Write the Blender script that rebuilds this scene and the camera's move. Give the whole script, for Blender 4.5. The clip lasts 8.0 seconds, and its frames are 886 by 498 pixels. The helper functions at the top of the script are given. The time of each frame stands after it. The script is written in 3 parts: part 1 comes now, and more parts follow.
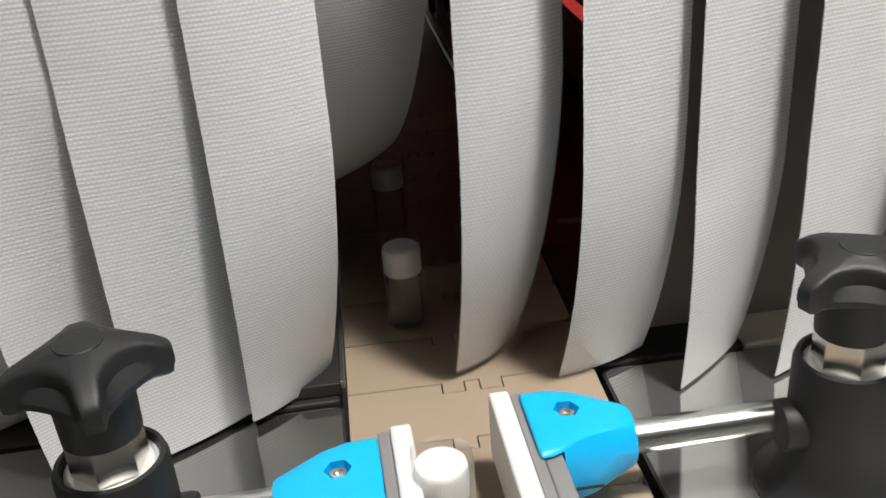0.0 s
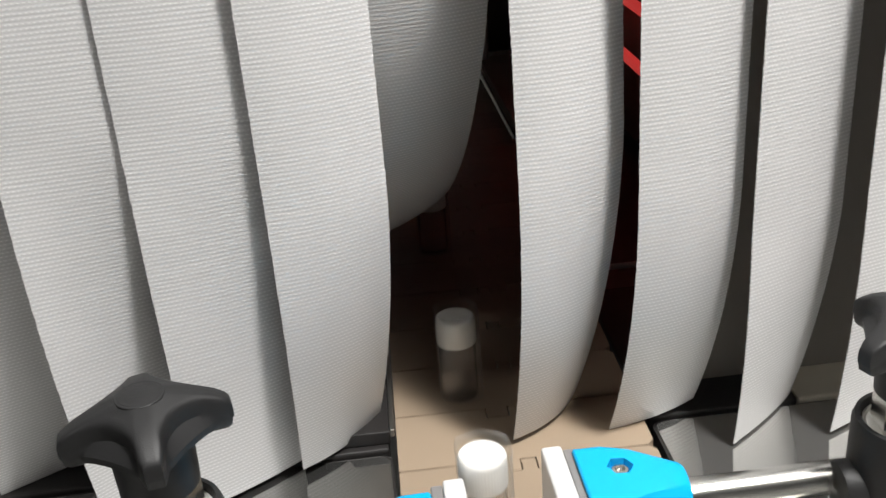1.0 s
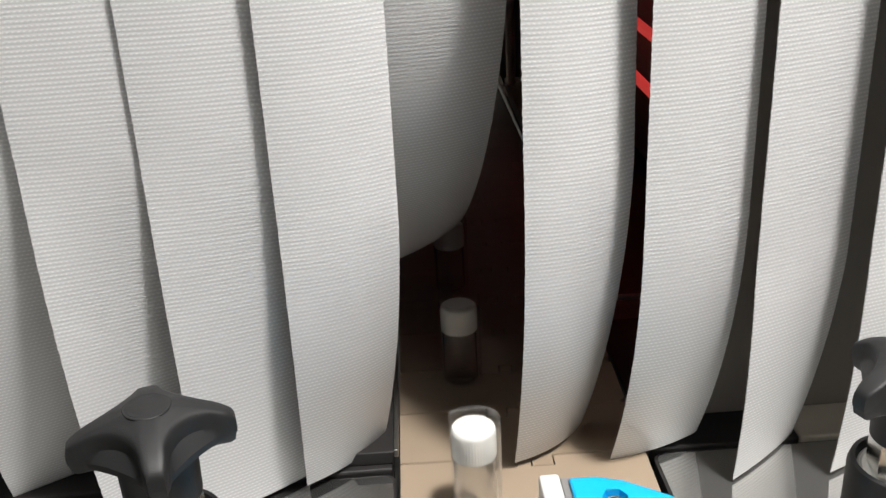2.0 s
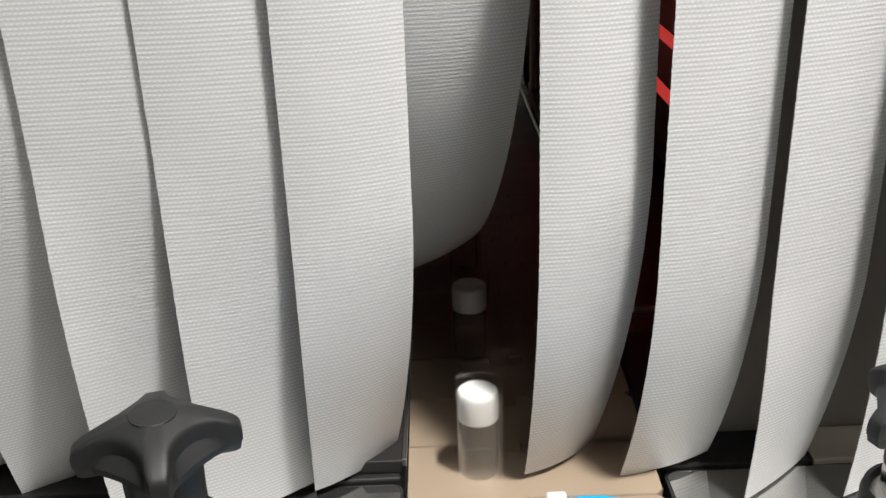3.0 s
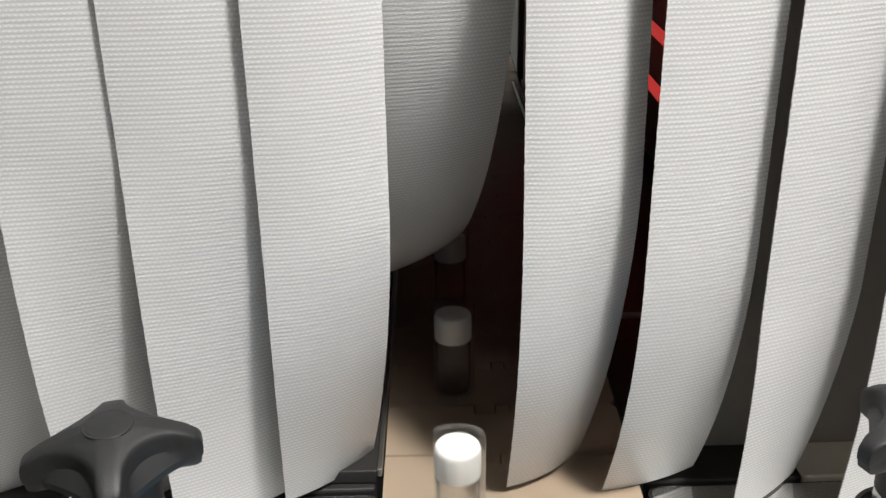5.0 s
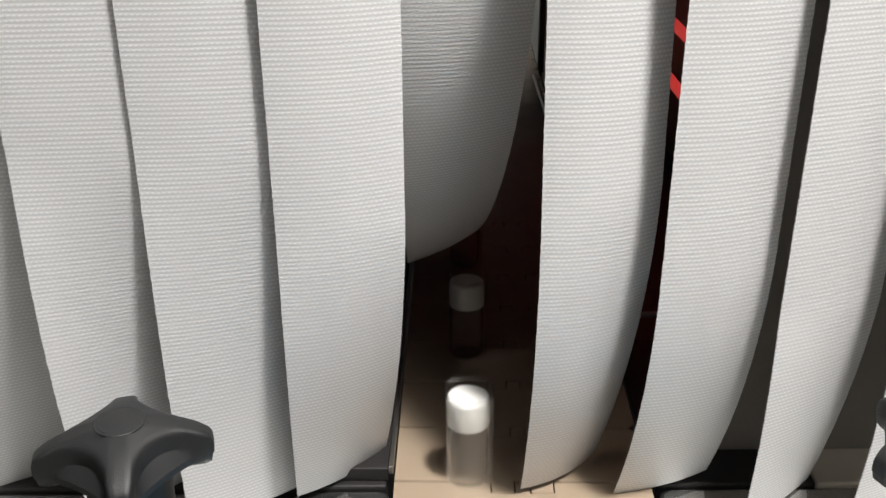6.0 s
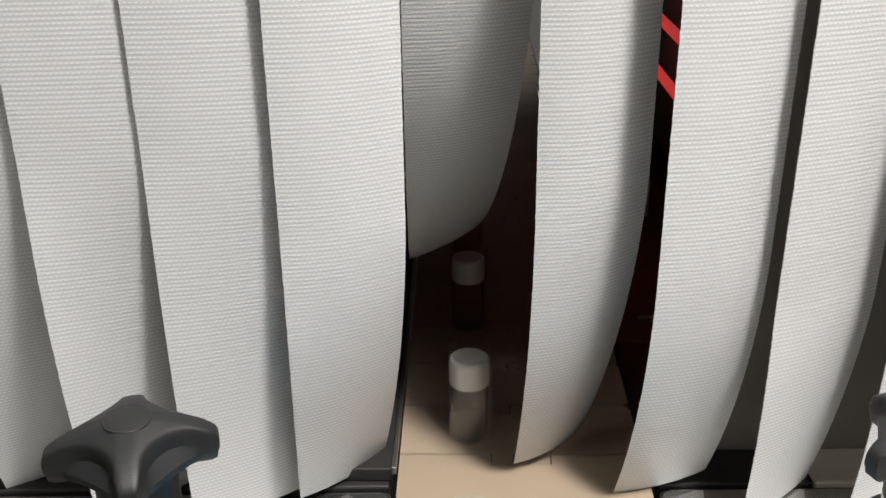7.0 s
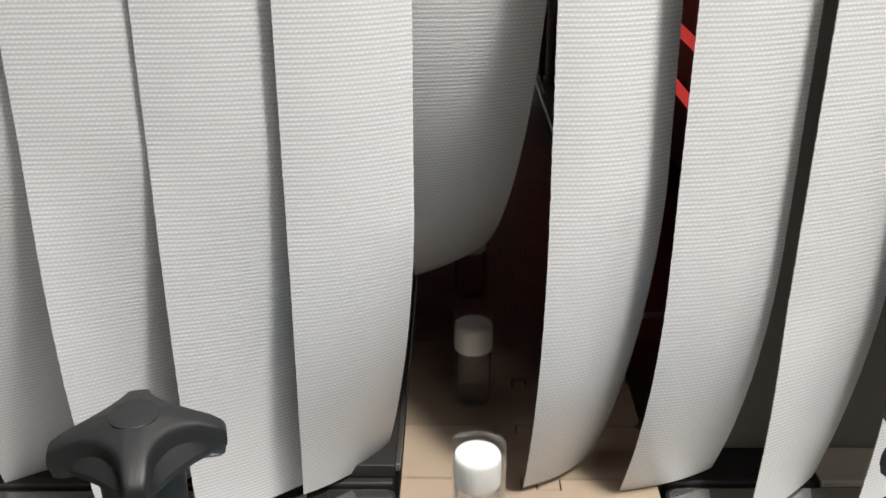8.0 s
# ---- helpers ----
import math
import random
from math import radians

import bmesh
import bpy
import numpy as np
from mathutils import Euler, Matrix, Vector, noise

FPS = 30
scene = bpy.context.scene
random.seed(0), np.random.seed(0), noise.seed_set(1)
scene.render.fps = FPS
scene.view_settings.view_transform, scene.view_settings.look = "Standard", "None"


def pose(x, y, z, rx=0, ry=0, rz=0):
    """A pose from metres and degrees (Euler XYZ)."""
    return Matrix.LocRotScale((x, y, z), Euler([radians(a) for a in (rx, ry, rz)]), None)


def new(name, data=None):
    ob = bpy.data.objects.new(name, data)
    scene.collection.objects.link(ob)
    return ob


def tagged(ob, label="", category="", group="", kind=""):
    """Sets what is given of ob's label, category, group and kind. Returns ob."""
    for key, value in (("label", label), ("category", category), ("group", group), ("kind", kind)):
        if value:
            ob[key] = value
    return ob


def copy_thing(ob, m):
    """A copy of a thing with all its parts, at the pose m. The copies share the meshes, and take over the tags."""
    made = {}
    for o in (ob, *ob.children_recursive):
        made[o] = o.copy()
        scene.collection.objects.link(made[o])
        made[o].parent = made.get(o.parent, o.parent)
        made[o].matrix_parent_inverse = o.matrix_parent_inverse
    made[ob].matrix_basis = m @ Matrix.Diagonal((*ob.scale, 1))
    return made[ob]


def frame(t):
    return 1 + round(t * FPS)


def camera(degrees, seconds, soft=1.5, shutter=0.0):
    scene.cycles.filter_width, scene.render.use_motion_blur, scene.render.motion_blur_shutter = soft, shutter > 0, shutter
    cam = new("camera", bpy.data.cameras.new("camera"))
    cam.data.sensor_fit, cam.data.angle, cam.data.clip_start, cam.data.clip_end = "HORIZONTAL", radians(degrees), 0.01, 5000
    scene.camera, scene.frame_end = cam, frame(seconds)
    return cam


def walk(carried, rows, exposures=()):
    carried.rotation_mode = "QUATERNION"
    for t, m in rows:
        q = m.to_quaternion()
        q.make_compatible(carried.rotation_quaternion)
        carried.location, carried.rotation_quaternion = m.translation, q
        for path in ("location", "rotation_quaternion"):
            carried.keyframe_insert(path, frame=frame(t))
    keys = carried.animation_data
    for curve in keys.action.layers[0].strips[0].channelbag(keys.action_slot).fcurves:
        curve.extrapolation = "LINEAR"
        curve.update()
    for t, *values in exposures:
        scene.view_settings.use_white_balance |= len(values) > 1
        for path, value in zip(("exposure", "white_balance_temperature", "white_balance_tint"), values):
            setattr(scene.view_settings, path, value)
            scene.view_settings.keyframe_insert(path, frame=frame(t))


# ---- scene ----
cam = camera(48.0, 8.0, soft=1.5, shutter=0.4)
walk(cam, [
    (0.0, pose(-0.0420, -0.3700, 1.1450, 62.70, 3.84, -8.19)),
    (0.5, pose(-0.0473, -0.3643, 1.1484, 63.39, 3.74, -7.29)),
    (1.0, pose(-0.0481, -0.3666, 1.1533, 64.58, 4.16, -6.12)),
    (1.5, pose(-0.0390, -0.3698, 1.1579, 64.65, 3.93, -3.81)),
    (1.72, pose(-0.0399, -0.3716, 1.1586, 65.05, 3.40, -4.03)),
    (2.0, pose(-0.0416, -0.3732, 1.1591, 65.77, 2.70, -3.76)),
    (3.5, pose(-0.0371, -0.3645, 1.1628, 65.68, 1.57, -1.62)),
    (4.0, pose(-0.0385, -0.3594, 1.1619, 65.54, 0.95, -1.80)),
    (4.5, pose(-0.0324, -0.3560, 1.1586, 65.43, 0.74, -1.53)),
    (4.7, pose(-0.0320, -0.3552, 1.1590, 65.45, 0.68, -1.82)),
    (5.8, pose(-0.0308, -0.3512, 1.1625, 64.85, 0.22, -0.98)),
    (6.0, pose(-0.0306, -0.3508, 1.1630, 64.73, 0.18, -0.44)),
    (6.5, pose(-0.0276, -0.3585, 1.1626, 65.34, 0.70, -0.18)),
    (7.0, pose(-0.0288, -0.3584, 1.1630, 65.37, 0.53, -0.24)),
    (7.5, pose(-0.0300, -0.3579, 1.1646, 65.21, 0.23, -0.32)),
    (8.0, pose(-0.0353, -0.3543, 1.1612, 65.06, -0.11, -0.53)),
], exposures=[(0.0, -0.2), (1.0, -0.05), (2.0, 0.0), (8.0, 0.0)])

BELT = 0.9            # height of the belt's carrying face
SPEED = 0.1335        # metres per second, away from the camera
CURTAIN_TOP = 1.20
SKEW = 0.022          # sideways drift of the belt line for each metre along y
YAW = -math.degrees(math.atan(SKEW))

# ---- world and lamps ----
world = bpy.data.worlds.new("world")
world.use_nodes = True
world.node_tree.nodes["Background"].inputs[0].default_value = (0.75, 0.8, 0.9, 1)
world.node_tree.nodes["Background"].inputs[1].default_value = 0.03
scene.world = world


# ---- materials ----
def material(name, colour, rough=0.5, metal=0.0, **more):
    m = bpy.data.materials.new(name)
    m.use_nodes = True
    b = m.node_tree.nodes["Principled BSDF"]
    b.inputs["Base Color"].default_value = (*colour, 1)
    b.inputs["Roughness"].default_value = rough
    b.inputs["Metallic"].default_value = metal
    for k, v in more.items():
        b.inputs[k.replace("_", " ")].default_value = v
    return m


def node(m, kind, **values):
    n = m.node_tree.nodes.new(kind)
    for k, v in values.items():
        if k in n.inputs:
            n.inputs[k].default_value = v
    return n


def join(m, a, b):
    m.node_tree.links.new(a, b)


def weathered(m, scale=40.0, amount=0.15, bump=0.05, fine=900.0, rough_amount=0.12, depth=0.0004):
    """Two scales of variation in colour and gloss, and a fine relief, on a plain material."""
    b = m.node_tree.nodes["Principled BSDF"]
    pos = node(m, "ShaderNodeTexCoord")
    big = node(m, "ShaderNodeTexNoise", Scale=scale, Detail=4.0)
    small = node(m, "ShaderNodeTexNoise", Scale=fine, Detail=3.0)
    join(m, pos.outputs["Object"], big.inputs["Vector"])
    join(m, pos.outputs["Object"], small.inputs["Vector"])
    base = tuple(b.inputs["Base Color"].default_value)
    ramp = node(m, "ShaderNodeMix")
    ramp.data_type = "RGBA"
    ramp.inputs[6].default_value = (*[c * (1 - amount) for c in base[:3]], 1)
    ramp.inputs[7].default_value = (*[min(1, c * (1 + amount)) for c in base[:3]], 1)
    join(m, big.outputs["Fac"], ramp.inputs[0])
    join(m, ramp.outputs[2], b.inputs["Base Color"])
    r = b.inputs["Roughness"].default_value
    rr = node(m, "ShaderNodeMapRange")
    rr.inputs["To Min"].default_value, rr.inputs["To Max"].default_value = max(0.02, r - rough_amount), min(1, r + rough_amount)
    join(m, small.outputs["Fac"], rr.inputs["Value"])
    join(m, rr.outputs["Result"], b.inputs["Roughness"])
    if bump:
        bp = node(m, "ShaderNodeBump", Strength=bump, Distance=depth)
        join(m, small.outputs["Fac"], bp.inputs["Height"])
        join(m, bp.outputs["Normal"], b.inputs["Normal"])
    return m


def curtain_material():
    """Light grey coated fabric: rows of short raised weave ribs, a little dirt. Rib glints and groove shade are in the
    colour.
    """
    m = material("coated_fabric", (0.60, 0.605, 0.59), 0.45)
    b = m.node_tree.nodes["Principled BSDF"]
    uv = node(m, "ShaderNodeUVMap")
    sep = node(m, "ShaderNodeSeparateXYZ")
    join(m, uv.outputs["UV"], sep.inputs[0])

    def calc(op, p, q=None):
        n = node(m, "ShaderNodeMath")
        n.operation = op
        for slot, v in enumerate((p, q)):
            if v is None:
                continue
            if isinstance(v, (int, float)):
                n.inputs[slot].default_value = v
            else:
                join(m, v, n.inputs[slot])
        return n.outputs[0]

    along = calc("DIVIDE", sep.outputs[0], 0.00180)
    wave = calc("MULTIPLY", calc("SINE", calc("MULTIPLY", along, 2 * math.pi)), 0.02)
    row = calc("ADD", calc("DIVIDE", sep.outputs[1], 0.00160), wave)
    rib = calc("ADD", calc("MULTIPLY", calc("COSINE", calc("MULTIPLY", row, 2 * math.pi)), 0.5), 0.5)
    groove = calc("POWER", calc("SUBTRACT", 1.0, rib), 5.0)
    half = calc("MULTIPLY", calc("FLOOR", calc("ADD", row, 0.5)), 0.5)
    dash = calc("ADD", calc("MULTIPLY", calc("COSINE", calc("MULTIPLY", calc("ADD", along, half), 2 * math.pi)), 0.5), 0.5)
    tuft = calc("MULTIPLY", calc("POWER", rib, 10.0), calc("POWER", dash, 1.0))
    height = calc("ADD", calc("MULTIPLY", calc("POWER", rib, 0.6), 0.6), calc("MULTIPLY", tuft, 0.35))
    stains = node(m, "ShaderNodeTexNoise", Scale=22.0, Detail=5.0)
    join(m, uv.outputs["UV"], stains.inputs["Vector"])
    mix = node(m, "ShaderNodeMix")
    mix.data_type = "RGBA"
    mix.inputs[6].default_value = (0.607, 0.602, 0.604, 1)
    mix.inputs[7].default_value = (0.707, 0.702, 0.70, 1)
    join(m, stains.outputs["Fac"], mix.inputs[0])
    # shade between the ribs, mixed into the colour along the grooves
    groove_shade = node(m, "ShaderNodeMix")
    groove_shade.data_type = "RGBA"
    groove_shade.inputs[7].default_value = (0.42, 0.418, 0.418, 1)
    join(m, calc("MULTIPLY", groove, 0.36), groove_shade.inputs[0])
    join(m, mix.outputs[2], groove_shade.inputs[6])
    # glints on the rib crests, painted as pale dashes
    weave = node(m, "ShaderNodeMix")
    weave.data_type = "RGBA"
    weave.inputs[7].default_value = (0.96, 0.955, 0.95, 1)
    join(m, calc("MULTIPLY", tuft, 0.85), weave.inputs[0])
    join(m, groove_shade.outputs[2], weave.inputs[6])
    join(m, weave.outputs[2], b.inputs["Base Color"])
    bp = node(m, "ShaderNodeBump", Strength=0.19, Distance=0.0003)
    join(m, height, bp.inputs["Height"])
    join(m, bp.outputs["Normal"], b.inputs["Normal"])
    return m


def film_material():
    """Thin clear shrink film: nearly all light passes, the rest is gloss."""
    m = bpy.data.materials.new("clear_film")
    m.use_nodes = True
    nt = m.node_tree
    nt.nodes.remove(nt.nodes["Principled BSDF"])
    out = nt.nodes["Material Output"]
    clear = node(m, "ShaderNodeBsdfTransparent")
    clear.inputs[0].default_value = (0.95, 0.95, 0.94, 1)
    gloss = node(m, "ShaderNodeBsdfGlossy", Roughness=0.22)
    gloss.inputs[0].default_value = (0.9, 0.9, 0.9, 1)
    fres = node(m, "ShaderNodeLayerWeight", Blend=0.35)
    mix = node(m, "ShaderNodeMixShader")
    mul = node(m, "ShaderNodeMath")
    mul.operation = "MULTIPLY"
    mul.inputs[1].default_value = 0.6
    join(m, fres.outputs["Facing"], mul.inputs[0])
    join(m, mul.outputs[0], mix.inputs[0])
    join(m, clear.outputs[0], mix.inputs[1])
    join(m, gloss.outputs[0], mix.inputs[2])
    haze = node(m, "ShaderNodeBsdfTranslucent")
    haze.inputs[0].default_value = (0.9, 0.9, 0.88, 1)
    milky = node(m, "ShaderNodeMixShader")
    milky.inputs[0].default_value = 0.10
    join(m, mix.outputs[0], milky.inputs[1])
    join(m, haze.outputs[0], milky.inputs[2])
    join(m, milky.outputs[0], out.inputs[0])
    return m


def glow_material(name, colour, strength):
    m = material(name, colour, 0.4)
    b = m.node_tree.nodes["Principled BSDF"]
    b.inputs["Emission Color"].default_value = (*colour, 1)
    b.inputs["Emission Strength"].default_value = strength
    return m


FABRIC = curtain_material()
FILM = film_material()
TAN = weathered(material("tan_acetal", (0.315, 0.243, 0.175), 0.42), 30, 0.07, 0.15, 1500, 0.08)
def vary_pieces(m, amount):
    """A slight change of tone from piece to piece."""
    b = m.node_tree.nodes["Principled BSDF"]
    src = b.inputs["Base Color"].links[0].from_socket
    info = node(m, "ShaderNodeObjectInfo")
    span = node(m, "ShaderNodeMapRange")
    span.inputs["To Min"].default_value, span.inputs["To Max"].default_value = 1 - amount, 1 + amount
    join(m, info.outputs["Random"], span.inputs["Value"])
    hsv = node(m, "ShaderNodeHueSaturation")
    join(m, src, hsv.inputs["Color"])
    join(m, span.outputs["Result"], hsv.inputs["Value"])
    join(m, hsv.outputs["Color"], b.inputs["Base Color"])


vary_pieces(TAN, 0.06)
BLACK = weathered(material("black_plastic", (0.014, 0.014, 0.0145), 0.50, Specular_IOR_Level=0.4), 60, 0.25, 0.25, 2500, 0.1)
BLACK_STEEL = weathered(material("black_painted_steel", (0.017, 0.015, 0.0145), 0.55), 25, 0.3, 0.1, 1200, 0.12)
DARK_WALL = weathered(material("dark_tunnel_lining", (0.15, 0.132, 0.13), 0.5), 12, 0.3, 0.1, 700, 0.12)
BLUE = weathered(material("blue_nylon", (0.0, 0.40, 0.78), 0.4), 50, 0.05, 0.2, 2200, 0.06)
WHITE = weathered(material("white_plastic", (0.60, 0.595, 0.585), 0.45), 60, 0.03, 0.1, 1800, 0.08)
CAP_WHITE = weathered(material("white_cap_plastic", (0.86, 0.85, 0.82), 0.42), 80, 0.03, 0.05, 1800, 0.06)
STEEL = weathered(material("polished_steel", (0.78, 0.77, 0.73), 0.24, 1.0), 40, 0.06, 0.05, 1500, 0.06)
# Same steel for both shelves; the left one's shade is put into its colour.
SHADED_PLATE = weathered(material("shaded_stainless_sheet", (0.42, 0.418, 0.405), 0.09, 0.95), 8, 0.05, 0.02, 600, 0.04)
# Lit copy of the same sheet, coloured brighter for the right shelf.
LIT_PLATE = weathered(material("lit_stainless_sheet", (0.74, 0.735, 0.71), 0.08, 0.92), 8, 0.05, 0.02, 600, 0.04)
DULL_STEEL = weathered(material("brushed_steel", (0.40, 0.39, 0.36), 0.42, 1.0), 30, 0.12, 0.08, 900, 0.1)
PANEL_GREY = weathered(material("grey_panel_steel", (0.195, 0.178, 0.16), 0.5), 14, 0.15, 0.08, 700, 0.1)
LEDGE = weathered(material("grey_brown_ledge", (0.48, 0.44, 0.36), 0.6), 20, 0.2, 0.08, 700, 0.1)
RIM = weathered(material("pale_metal_rim", (0.80, 0.79, 0.76), 0.36, 0.5), 30, 0.08, 0.05, 700, 0.1)
RAIL_GREY = weathered(material("grey_rail_metal", (0.25, 0.24, 0.235), 0.5, 0.3), 60, 0.12, 0.08, 1500, 0.1)
GLASS = material("clear_glass", (1, 1, 1), 0.03, 0.0, Transmission_Weight=1.0, IOR=1.35)
HOT = glow_material("red_hot_quartz", (1.0, 0.08, 0.07), 0.42)
PANEL_GLOW = glow_material("light_diffuser", (1.0, 0.97, 0.92), 5.0)
WALL_PAINT = weathered(material("wall_paint", (0.42, 0.42, 0.41), 0.8), 2, 0.05, 0.05, 60, 0.05)
CEILING_PAINT = weathered(material("ceiling_paint", (0.62, 0.62, 0.60), 0.85), 2, 0.05, 0.05, 60, 0.05)
FLOOR_PAINT = weathered(material("floor_concrete", (0.12, 0.12, 0.115), 0.5), 3, 0.15, 0.1, 80, 0.1)


# ---- mesh helpers ----
def mesh_of(name, bm, mat, smooth=False):
    bmesh.ops.recalc_face_normals(bm, faces=bm.faces)
    me = bpy.data.meshes.new(name)
    bm.to_mesh(me)
    bm.free()
    me.materials.append(mat)
    if smooth:
        me.polygons.foreach_set("use_smooth", [True] * len(me.polygons))
        me.set_sharp_from_angle(angle=radians(35))
    return me


def part(name, bm, mat, parent=None, label="", smooth=False):
    ob = new(name, mesh_of(name, bm, mat, smooth))
    ob.parent = parent
    if label:
        tagged(ob, label)
    return ob


def empty(name, at=(0, 0, 0)):
    ob = new(name)
    ob.location = at
    ob.empty_display_size = 0.02
    return ob


def box(bm, x0, x1, y0, y1, z0, z1, bevel=0.0, segments=2):
    vs = bmesh.ops.create_cube(bm, size=1.0)["verts"]
    for v in vs:
        v.co = Vector((x0 + (v.co.x + 0.5) * (x1 - x0), y0 + (v.co.y + 0.5) * (y1 - y0), z0 + (v.co.z + 0.5) * (z1 - z0)))
    if bevel:
        edges = list({e for v in vs for e in v.link_edges})
        bmesh.ops.bevel(bm, geom=edges, offset=bevel, segments=segments, affect="EDGES", profile=0.5)
    return bm


def boxed(*a, **k):
    return box(bmesh.new(), *a, **k)


def lathe(bm, profile, steps=40, closed_top=True, closed_bottom=True, wobble=None):
    """Turns a list of (radius, z) about z."""
    rings = []
    for r, z in profile:
        ring = []
        for i in range(steps):
            a = 2 * math.pi * i / steps
            q = r * (wobble(a, z) if wobble else 1)
            ring.append(bm.verts.new((q * math.cos(a), q * math.sin(a), z)))
        rings.append(ring)
    for lo, hi in zip(rings, rings[1:]):
        for i in range(steps):
            j = (i + 1) % steps
            bm.faces.new((lo[i], lo[j], hi[j], hi[i]))
    if closed_bottom:
        bm.faces.new(rings[0][::-1])
    if closed_top:
        bm.faces.new(rings[-1])
    return bm


def turned(*a, **k):
    return lathe(bmesh.new(), *a, **k)


def moved(bm, m):
    bmesh.ops.transform(bm, matrix=m, verts=bm.verts)
    return bm


def prism(outline, z0, z1, bevel=0.0, segments=2):
    """A flat outline of (x, y) made a solid from z0 to z1."""
    bm = bmesh.new()
    lo = [bm.verts.new((x, y, z0)) for x, y in outline]
    hi = [bm.verts.new((x, y, z1)) for x, y in outline]
    n = len(outline)
    bm.faces.new(lo[::-1])
    top = bm.faces.new(hi)
    for i in range(n):
        bm.faces.new((lo[i], lo[(i + 1) % n], hi[(i + 1) % n], hi[i]))
    if bevel:
        bmesh.ops.bevel(bm, geom=list(top.edges), offset=bevel, segments=segments, affect="EDGES", profile=0.5)
    return bm


# ---- the room ----
def room():
    for name, dims, mat, label in (
            ("floor", (-4, 4, -4, 4, -0.1, 0), FLOOR_PAINT, "dark grey sealed concrete floor"),
            ("ceiling", (-4.1, 4.1, -4.1, 4.1, 2.9, 3.0), CEILING_PAINT, "white painted ceiling"),
            ("wall_north", (-4, 4, 4, 4.1, 0, 2.9), WALL_PAINT, "pale grey painted wall"),
            ("wall_south", (-4, 4, -4.1, -4, 0, 2.9), WALL_PAINT, "pale grey painted wall"),
            ("wall_east", (4, 4.1, -4.1, 4.1, 0, 2.9), WALL_PAINT, "pale grey painted wall"),
            ("wall_west", (-4.1, -4, -4.1, 4.1, 0, 2.9), WALL_PAINT, "pale grey painted wall")):
        tagged(part(name, boxed(*dims), mat), label, name.split("_")[0], kind="structure")


def area_lamp(name, x, y, z, wide, long, watts):
    lamp = bpy.data.lights.new(name, "AREA")
    lamp.shape, lamp.size, lamp.size_y, lamp.energy = "RECTANGLE", wide, long, watts
    lamp.color = (1.0, 0.98, 0.955)
    new(name, lamp).location = (x, y, z)


def key_light(x, y, watts):
    """One small unseen lamp, added as the key light over the machine's mouth."""
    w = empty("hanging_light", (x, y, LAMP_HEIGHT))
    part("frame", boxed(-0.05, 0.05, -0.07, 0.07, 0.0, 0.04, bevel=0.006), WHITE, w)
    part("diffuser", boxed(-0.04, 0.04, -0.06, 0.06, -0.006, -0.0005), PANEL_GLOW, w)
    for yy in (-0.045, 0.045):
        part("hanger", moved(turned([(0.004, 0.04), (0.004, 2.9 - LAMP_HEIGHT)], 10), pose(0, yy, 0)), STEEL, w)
    tagged(w, "unseen small key lamp added over the machine mouth", "hanging light")
    area_lamp("key_lamp", x, y, LAMP_HEIGHT - 0.01, 0.08, 0.12, watts)


def fill_panels():
    """Unseen flat panels, added under the ceiling as soft fill light for the whole room."""
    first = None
    # added fill; the second panel sends light in through the tunnel's exit
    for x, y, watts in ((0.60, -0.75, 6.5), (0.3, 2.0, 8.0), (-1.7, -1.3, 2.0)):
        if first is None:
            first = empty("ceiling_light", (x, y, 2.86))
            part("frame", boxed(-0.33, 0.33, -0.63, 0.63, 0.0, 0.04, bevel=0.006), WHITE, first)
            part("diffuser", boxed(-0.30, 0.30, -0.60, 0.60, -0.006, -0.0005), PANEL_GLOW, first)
            tagged(first, "unseen flat fill light panel added under the ceiling", "ceiling light", "ceiling lights")
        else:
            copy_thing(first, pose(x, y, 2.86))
        area_lamp("fill_lamp", x, y, 2.85, 0.60, 1.20, watts)


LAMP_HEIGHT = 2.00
room()
# added key lamp, placed to cast the shadow bands on the strips
key_light(0.235, -0.32, 21.0)
fill_panels()


# ---- the machine ----
def conveyor_frame():
    """Side channels, cross bars and legs that carry the belt."""
    f = empty("conveyor")
    for s in (-1, 1):
        part("side_channel", boxed(s * 0.060 - 0.0025, s * 0.060 + 0.0025, -1.7, 2.3, 0.80, 0.886, bevel=0.001), BLACK_STEEL, f)
        for y in (-1.4, 2.0):
            part("leg", boxed(s * 0.055 - 0.02, s * 0.055 + 0.02, y - 0.02, y + 0.02, 0.0, 0.80, bevel=0.002), DULL_STEEL, f)
    for x in (-0.03, 0.03):
        part("wear_strip", boxed(x - 0.012, x + 0.012, -1.7, 2.3, 0.885, 0.8935), WHITE, f)
    for y in (-1.5, -0.9, -0.3, 0.3, 0.9, 1.5, 2.1):
        part("cross_bar", boxed(-0.058, 0.058, y - 0.015, y + 0.015, 0.86, 0.885), DULL_STEEL, f)
    f.rotation_euler.z = radians(YAW)
    tagged(f, "black steel conveyor frame under a plastic chain", "conveyor")


